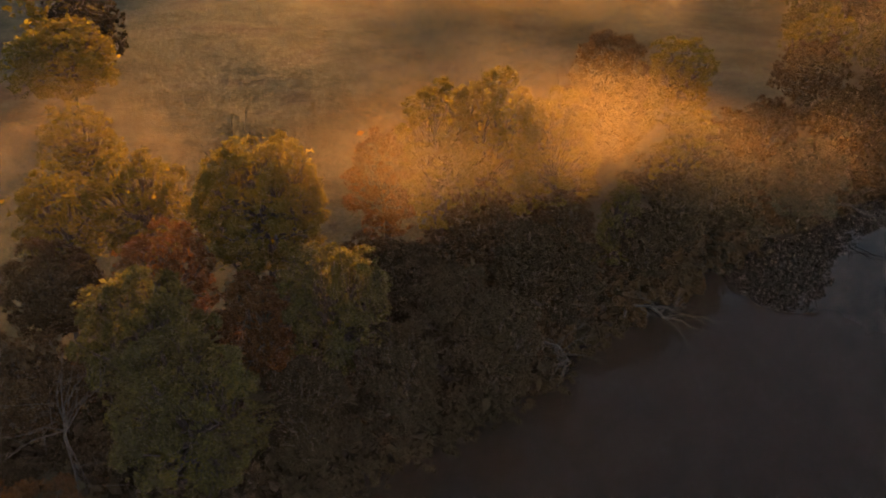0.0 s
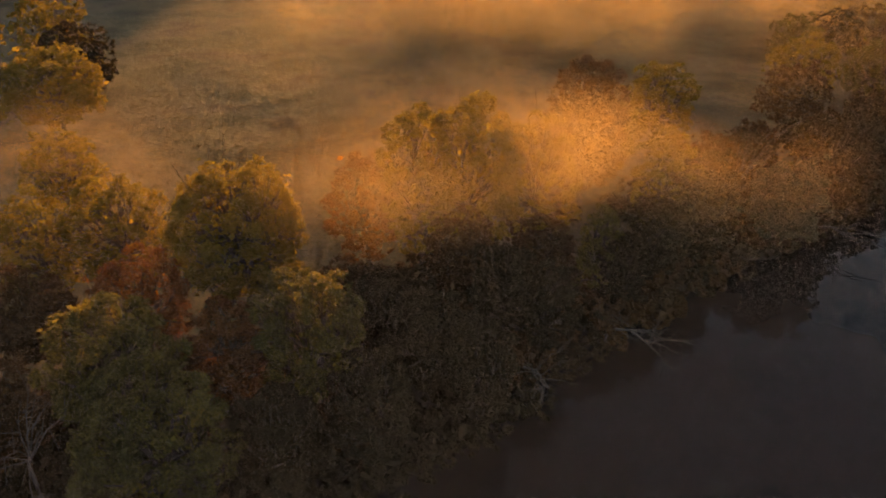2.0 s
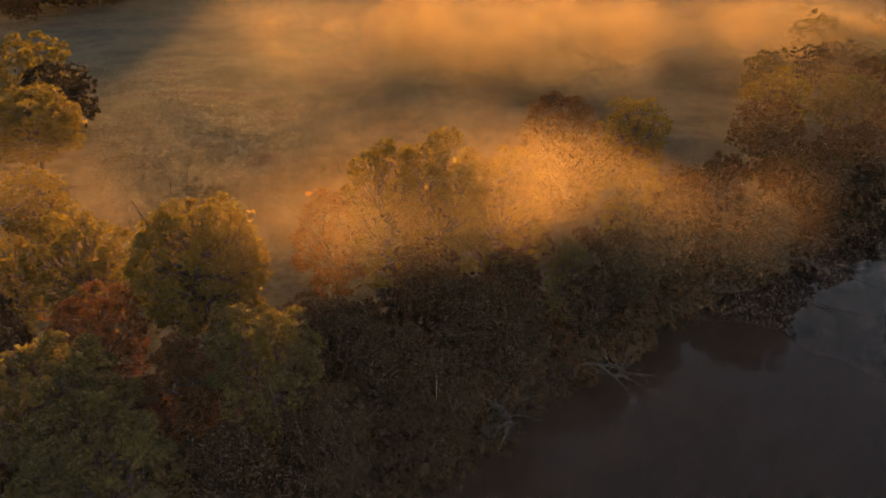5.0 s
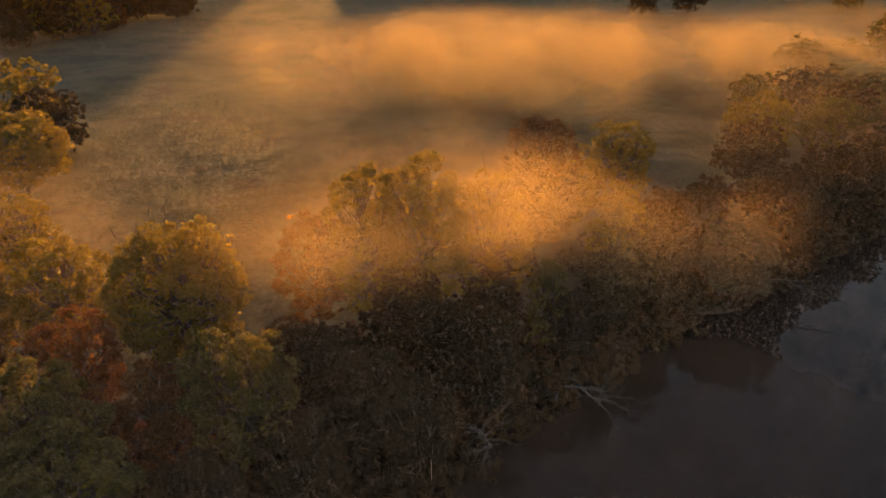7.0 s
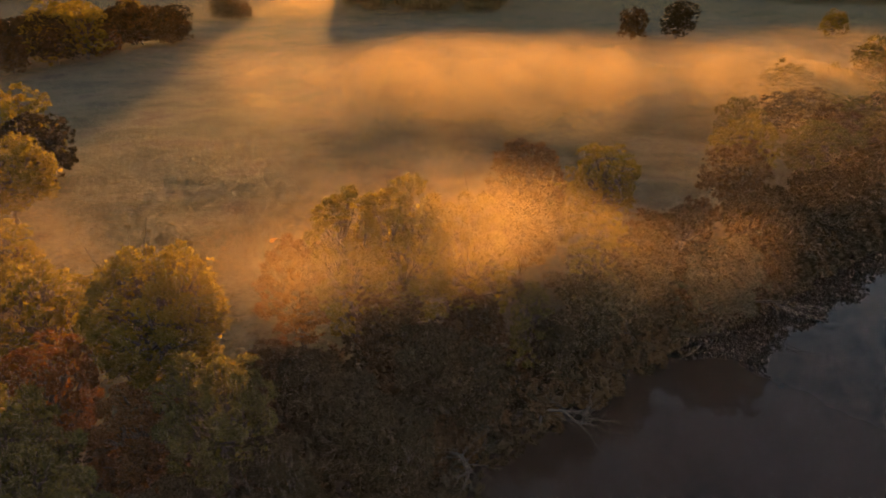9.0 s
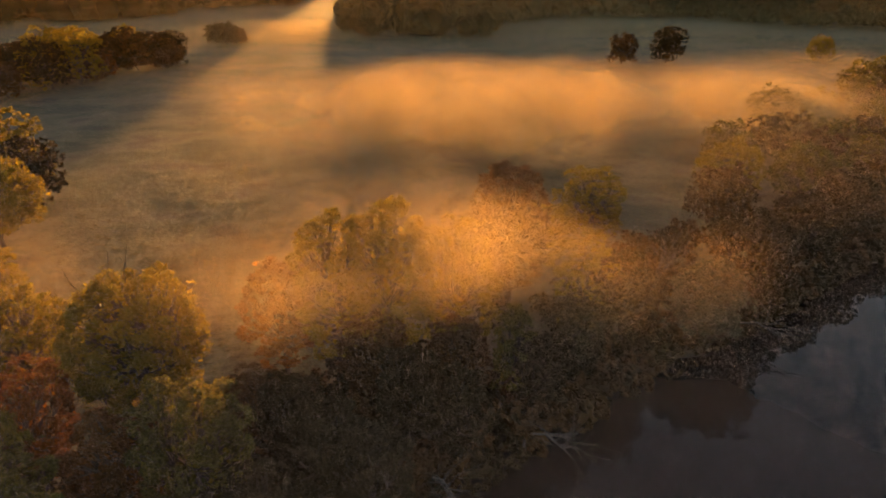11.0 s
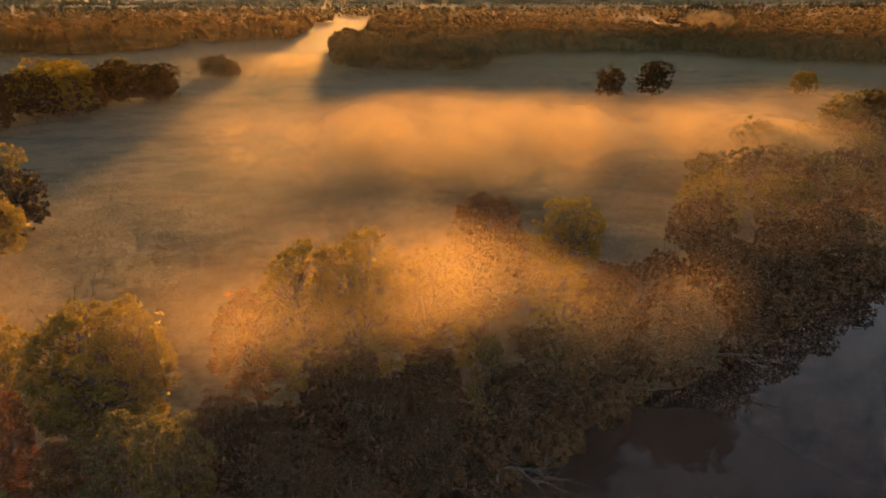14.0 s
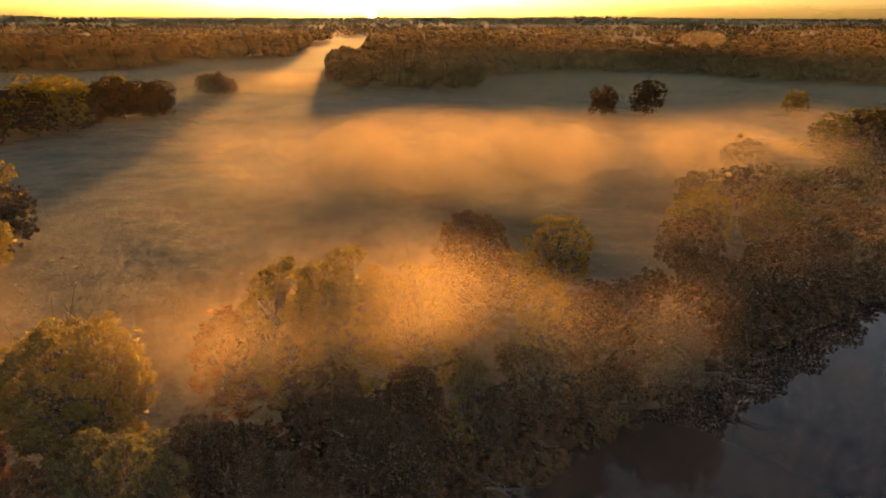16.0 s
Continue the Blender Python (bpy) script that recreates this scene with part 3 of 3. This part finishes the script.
def wood(name, corners, count, height, seed, per, size, label):
    """A far wood of many crowns, joined: nobody could count it."""
    r = np.random.default_rng(seed)
    c = np.array(corners, float)
    vs, fs, off = [], [], 0
    for _ in range(count):
        u, w = r.uniform(0, 1, 2)
        p = (c[0] * (1 - u) + c[1] * u) * (1 - w) + (c[3] * (1 - u) + c[2] * u) * w
        h = height * r.uniform(0.6, 1.2)
        rad = h * r.uniform(0.36, 0.6)
        mid = np.array([p[0], p[1], gz(p[0], p[1]) + h * 0.5])
        v = LUMP * np.array([rad, rad, h * 0.5]) * (1 + 0.1 * r.normal(0, 1, (len(LUMP), 1))) + mid
        vs.append(v), fs.append(LUMP_F + off)
        off += len(v)
        if per:
            d = r.normal(0, 1, (per, 3)) + (0, 0, 0.3)
            d /= np.linalg.norm(d, axis=1)[:, None]
            lump = 0.9 + 0.2 * np.sin(d[:, :1] * 5 + d[:, 1:2] * 4 + seed)
            v, f = leaves(r, mid + d * np.array([rad, rad, h * 0.5]) * lump, rad * 0.12, per, size, mid)
            vs.append(v), fs.append(f + off)
            off += len(v)
    ob = new(name, raw_mesh(name, np.concatenate(vs), np.concatenate(fs), FAR_WOOD))
    return tagged(ob, label, "wood", kind="stuff")


wood("wood", [(-36, 378), (46, 374), (62, 560), (-66, 600)], 170, 14, 21, 170, 1.1, "brown wood across the field with the sun behind")
wood("wood", [(50, 440), (112, 500), (120, 760), (-70, 780)], 170, 14, 32, 150, 1.2, "olive brown wood across the field")
wood("wood", [(105, 505), (240, 470), (270, 700), (110, 720)], 220, 15, 22, 150, 1.2, "dark wood along the field's far edge")
wood("wood", [(225, 430), (440, 385), (520, 640), (260, 700)], 290, 15, 23, 150, 1.2, "brown wood along the field's far edge")
wood("wood", [(-250, 620), (-116, 670), (-135, 900), (-330, 900)], 220, 17, 24, 130, 1.3, "brown wood beside the gap that lets the sun in")
wood("wood", [(-330, 490), (-195, 545), (-200, 620), (-420, 640)], 130, 18, 25, 130, 1.3, "dark wood behind the pale mist")
wood("wood", [(-900, 700), (-330, 760), (-330, 1200), (-1000, 1200)], 700, 14, 26, 0, 1.5, "far brown woodland")
wood("wood", [(-300, 1000), (-170, 1000), (-150, 1250), (-420, 1250)], 200, 13, 27, 0, 1.5, "far brown woodland")
wood("wood", [(-60, 900), (330, 860), (360, 1250), (-60, 1260)], 420, 13, 28, 0, 1.5, "far brown woodland")
wood("wood", [(420, 820), (1000, 700), (1200, 1200), (450, 1250)], 800, 14, 29, 0, 1.5, "far dark woodland")
wood("wood", [(-1700, 1500), (1700, 1500), (2200, 2300), (-2200, 2300)], 2600, 12, 30, 0, 3.0, "woodland near the horizon")
wood("wood", [(-2600, 2600), (2700, 2600), (3000, 3900), (-3000, 3900)], 3600, 11, 31, 0, 4.0, "woodland on the hills of the horizon")


# ------------------------------------------------------------------ rough grass
def tussocks():
    """Low tufts of grass, thickest on the near pasture."""
    r = np.random.default_rng(9)
    n = 11000
    x = r.normal(-14, 46, n)
    y = 46 + r.gamma(1.8, 30, n)
    keep = bank_distance(x, y) > 5
    x, y = x[keep], y[keep]
    n = len(x)
    c = np.stack([x, y, ground_height(x, y)], 1)
    vs, fs = [], []
    for k in range(6):
        w = k * math.pi / 3 + r.uniform(-0.5, 0.5, n)
        out, h = r.uniform(0.12, 0.45, n), r.uniform(0.03, 0.1, n)
        way = np.stack([np.cos(w), np.sin(w), np.zeros(n)], 1)
        side = np.stack([-np.sin(w), np.cos(w), np.zeros(n)], 1) * r.uniform(0.12, 0.3, (n, 1))
        tip = c + way * out[:, None] + np.stack([np.zeros(n), np.zeros(n), h], 1)
        vs.append(np.stack([c - side - (0, 0, 0.05), c + side - (0, 0, 0.05), tip], 1).reshape(-1, 3))
        fs.append(np.arange(3 * n).reshape(-1, 3) + 3 * n * k)
    v, f = np.concatenate(vs), np.concatenate(fs)
    ob = new("grass", raw_mesh("grass", v, f, GRASS))
    tagged(ob, "rough tussocks of frosted brown grass", "grass", kind="stuff")


def tussock_material():
    n = Nodes("tussock_grass")
    tuft = n.add("NewGeometry").outputs["Random Per Island"]
    blade = n.noise(n.place((4, 4, 1)), 3.0, 5.0, 0.7)
    col = n.ramp(n.math("ADD", n.math("MULTIPLY", tuft, 0.6), n.math("MULTIPLY", blade, 0.5)), [(0.2, (0.06, 0.055, 0.02)), (0.55, (0.17, 0.13, 0.05)), (0.85, (0.28, 0.21, 0.1)), (1.0, (0.38, 0.32, 0.22))])
    dull, lit = n.add("BsdfDiffuse", Color=col, Roughness=0.9), n.add("BsdfTranslucent", Color=col)
    return n.finish(n.add("MixShader", _0=0.65, _1=dull.outputs[0], _2=lit.outputs[0]).outputs[0])


GRASS = tussock_material()
tussocks()


# ------------------------------------------------------------------ mist
def mist(x, y, low, high, rx, ry, layers, density, scale=0.07, cut=(0.38, 0.68), turn=0.0, label="", gap=0.05, share=0.3):
    """A bank of mist: level and leaning layers of hair-fine strands of droplets, thinning towards its rim."""
    tall = (high - low) / 2
    r = np.random.default_rng(int(abs(x) * 7 + y))
    vs = []

    size = np.array((rx, ry, tall))
    weight = np.array((1.0, 1.0, 0.81))

    def strands(middle, slope, width):
        """Strands side by side in one plane, each ending where the bank ends."""
        along, aside = np.array(slope), np.array((1.0, 0.0, 0.0))
        s = np.arange(-rx, rx, gap)
        s = (s + r.uniform(-0.5, 0.5, len(s)) * gap)[:, None]
        p, d = (np.array(middle) + s * aside) / size, along / size
        qa, qb, qc = (weight * d * d).sum(), (weight * p * d).sum(1), (weight * p * p).sum(1) - 1
        root = qb ** 2 - qa * qc
        keep = root > 0
        p, qb, root = p[keep], qb[keep], np.sqrt(root[keep])
        ends = [p + ((-qb + e * root) / qa)[:, None] * d for e in (-1, 1)]
        half = aside * width / 2 / size
        vs.append(np.stack([ends[0] - half, ends[1] - half, ends[1] + half, ends[0] + half], 1))

    for i in range(layers):
        at = -1 + 2 * (i + 0.5) / layers
        if share < 1:
            strands((0, 0, at * tall), (0.0, 1.0, 0.0), gap * density * (1 - share))
        if share:
            strands((0, at * ry, 0), (0.0, 0.7071, 0.7071), gap * density * share)
    vs = np.concatenate(vs).reshape(-1, 3)
    key = (scale, cut)
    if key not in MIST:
        # white droplets, coloured gold here to look warmly lit in shade too
        MIST[key] = mist_material("mist_sunlight_tinted", 1.0, scale, *cut)
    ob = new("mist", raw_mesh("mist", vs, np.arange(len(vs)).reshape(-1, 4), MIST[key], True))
    ob.matrix_basis = Matrix.Translation((x, y, (low + high) / 2)) @ Matrix.Rotation(radians(turn), 4, "Z") @ Matrix.Diagonal((rx, ry, tall, 1))
    tagged(ob, label or "thin golden morning mist", "mist", kind="stuff")


MIST = {}
# a thin pale veil added over the near ground, only to lift dark tones
MIST[(0.01, (0.0, 0.4))] = mist_material("veil_lifting_darks", 1.0, 0.01, 0.0, 0.4, (0.95, 0.8, 0.66), (0, 0, 1), 0.0)
mist(20, 60, 22, 23, 160, 130, 1, 0.032, 0.01, (0.0, 0.4), 0, "faint veil added over the river to lift the darks", 0.008, 0)
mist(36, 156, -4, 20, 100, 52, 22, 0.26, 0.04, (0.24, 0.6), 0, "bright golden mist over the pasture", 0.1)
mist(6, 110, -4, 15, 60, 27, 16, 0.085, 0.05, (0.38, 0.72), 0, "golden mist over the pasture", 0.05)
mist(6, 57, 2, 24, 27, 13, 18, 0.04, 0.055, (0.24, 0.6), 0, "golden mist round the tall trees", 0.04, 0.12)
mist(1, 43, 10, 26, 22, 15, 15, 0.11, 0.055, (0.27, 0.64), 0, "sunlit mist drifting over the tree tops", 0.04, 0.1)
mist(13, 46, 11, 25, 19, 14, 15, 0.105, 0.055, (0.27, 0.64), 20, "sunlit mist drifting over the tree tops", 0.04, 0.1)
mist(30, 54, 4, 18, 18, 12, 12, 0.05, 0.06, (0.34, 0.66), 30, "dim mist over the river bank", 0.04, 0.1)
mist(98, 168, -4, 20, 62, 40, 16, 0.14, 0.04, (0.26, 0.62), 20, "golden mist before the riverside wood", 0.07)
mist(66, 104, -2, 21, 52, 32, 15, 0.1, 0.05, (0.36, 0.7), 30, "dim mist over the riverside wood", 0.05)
mist(-34, 56, 0, 22, 27, 22, 14, 0.08, 0.07, (0.3, 0.64), 0, "thin mist between golden trees", 0.024)
mist(-75, 385, -2, 11, 80, 90, 8, 0.3, 0.03, (0.25, 0.66), 0, "sunlit mist in the gap of the woods", 0.2)
mist(-80, 225, -2, 9, 90, 85, 6, 0.04, 0.025, (0.2, 0.6), 0, "thin golden mist over the pasture", 0.1)
mist(60, 345, -24, 34, 520, 150, 6, 0.08, 0.01, (0.0, 0.5), 0, "thin pale haze before the woods", 0.25, 1)
mist(-240, 455, -2, 9, 120, 40, 6, 0.09, 0.02, (0.3, 0.66), 0, "pale mist before the dark wood", 0.2)
mist(150, 225, -1, 12, 80, 45, 7, 0.065, 0.04, (0.32, 0.66), 10, "mist drifting by the riverside wood", 0.08)
mist(352, 785, -2, 30, 40, 16, 10, 0.75, 0.05, (0.2, 0.5), 0, "bright plume of mist over the far wood", 0.4)
mist(-140, 1330, 2, 15, 60, 40, 4, 0.32, 0.02, (0.2, 0.5), 0, "bright strip of mist far away", 0.4)
mist(-290, 1760, 2, 16, 110, 60, 4, 0.32, 0.02, (0.2, 0.5), 0, "bright strip of mist far away", 0.4)
mist(110, 1660, 2, 15, 90, 60, 4, 0.25, 0.02, (0.2, 0.5), 0, "pale strip of mist far away", 0.4)
mist(225, 1420, 2, 14, 90, 50, 4, 0.22, 0.02, (0.2, 0.5), 0, "pale strip of mist far away", 0.4)
mist(325, 990, 2, 14, 70, 30, 4, 0.22, 0.02, (0.2, 0.5), 0, "pale strip of mist far away", 0.4)

# thin air over the valley, and between one wood and the next
mist(0, 640, 17, 37, 2200, 640, 6, 0.024, 0.006, (0.0, 0.4), 0, "thin sunlit haze over the valley", 0.3, 0)
mist(0, 820, -25, 45, 1500, 90, 3, 0.05, 0.006, (0.0, 0.4), 0, "thin morning haze before the far woods", 0.5, 1)
mist(0, 1380, -25, 60, 2300, 100, 3, 0.09, 0.006, (0.0, 0.4), 0, "thin morning haze before the far woods", 0.7, 1)
mist(0, 2450, -30, 110, 3800, 120, 3, 0.2, 0.006, (0.0, 0.4), 0, "morning haze before the hills", 1.0, 1)


# the sun itself, just over the hills
def sun_disc():
    n = Nodes("sun_glare")
    lit = n.add("Emission", Color=(1.0, 0.8, 0.42, 1), Strength=14.0)
    clear = n.add("BsdfTransparent")
    mat = n.finish(n.add("AddShader", _0=clear.outputs[0], _1=lit.outputs[0]).outputs[0])
    w = np.linspace(0, 2 * math.pi, 48, endpoint=False)
    v = np.stack([np.cos(w), 0 * w, np.sin(w)], -1) * 34
    ob = new("sun_disc", raw_mesh("sun_disc", v, np.arange(48)[None, :], mat))
    ob.matrix_basis = Matrix.Translation(Vector((-307, 4840, 74)))
    tagged(ob, "low golden sun just above the hills", "sun", kind="structure")


sun_disc()
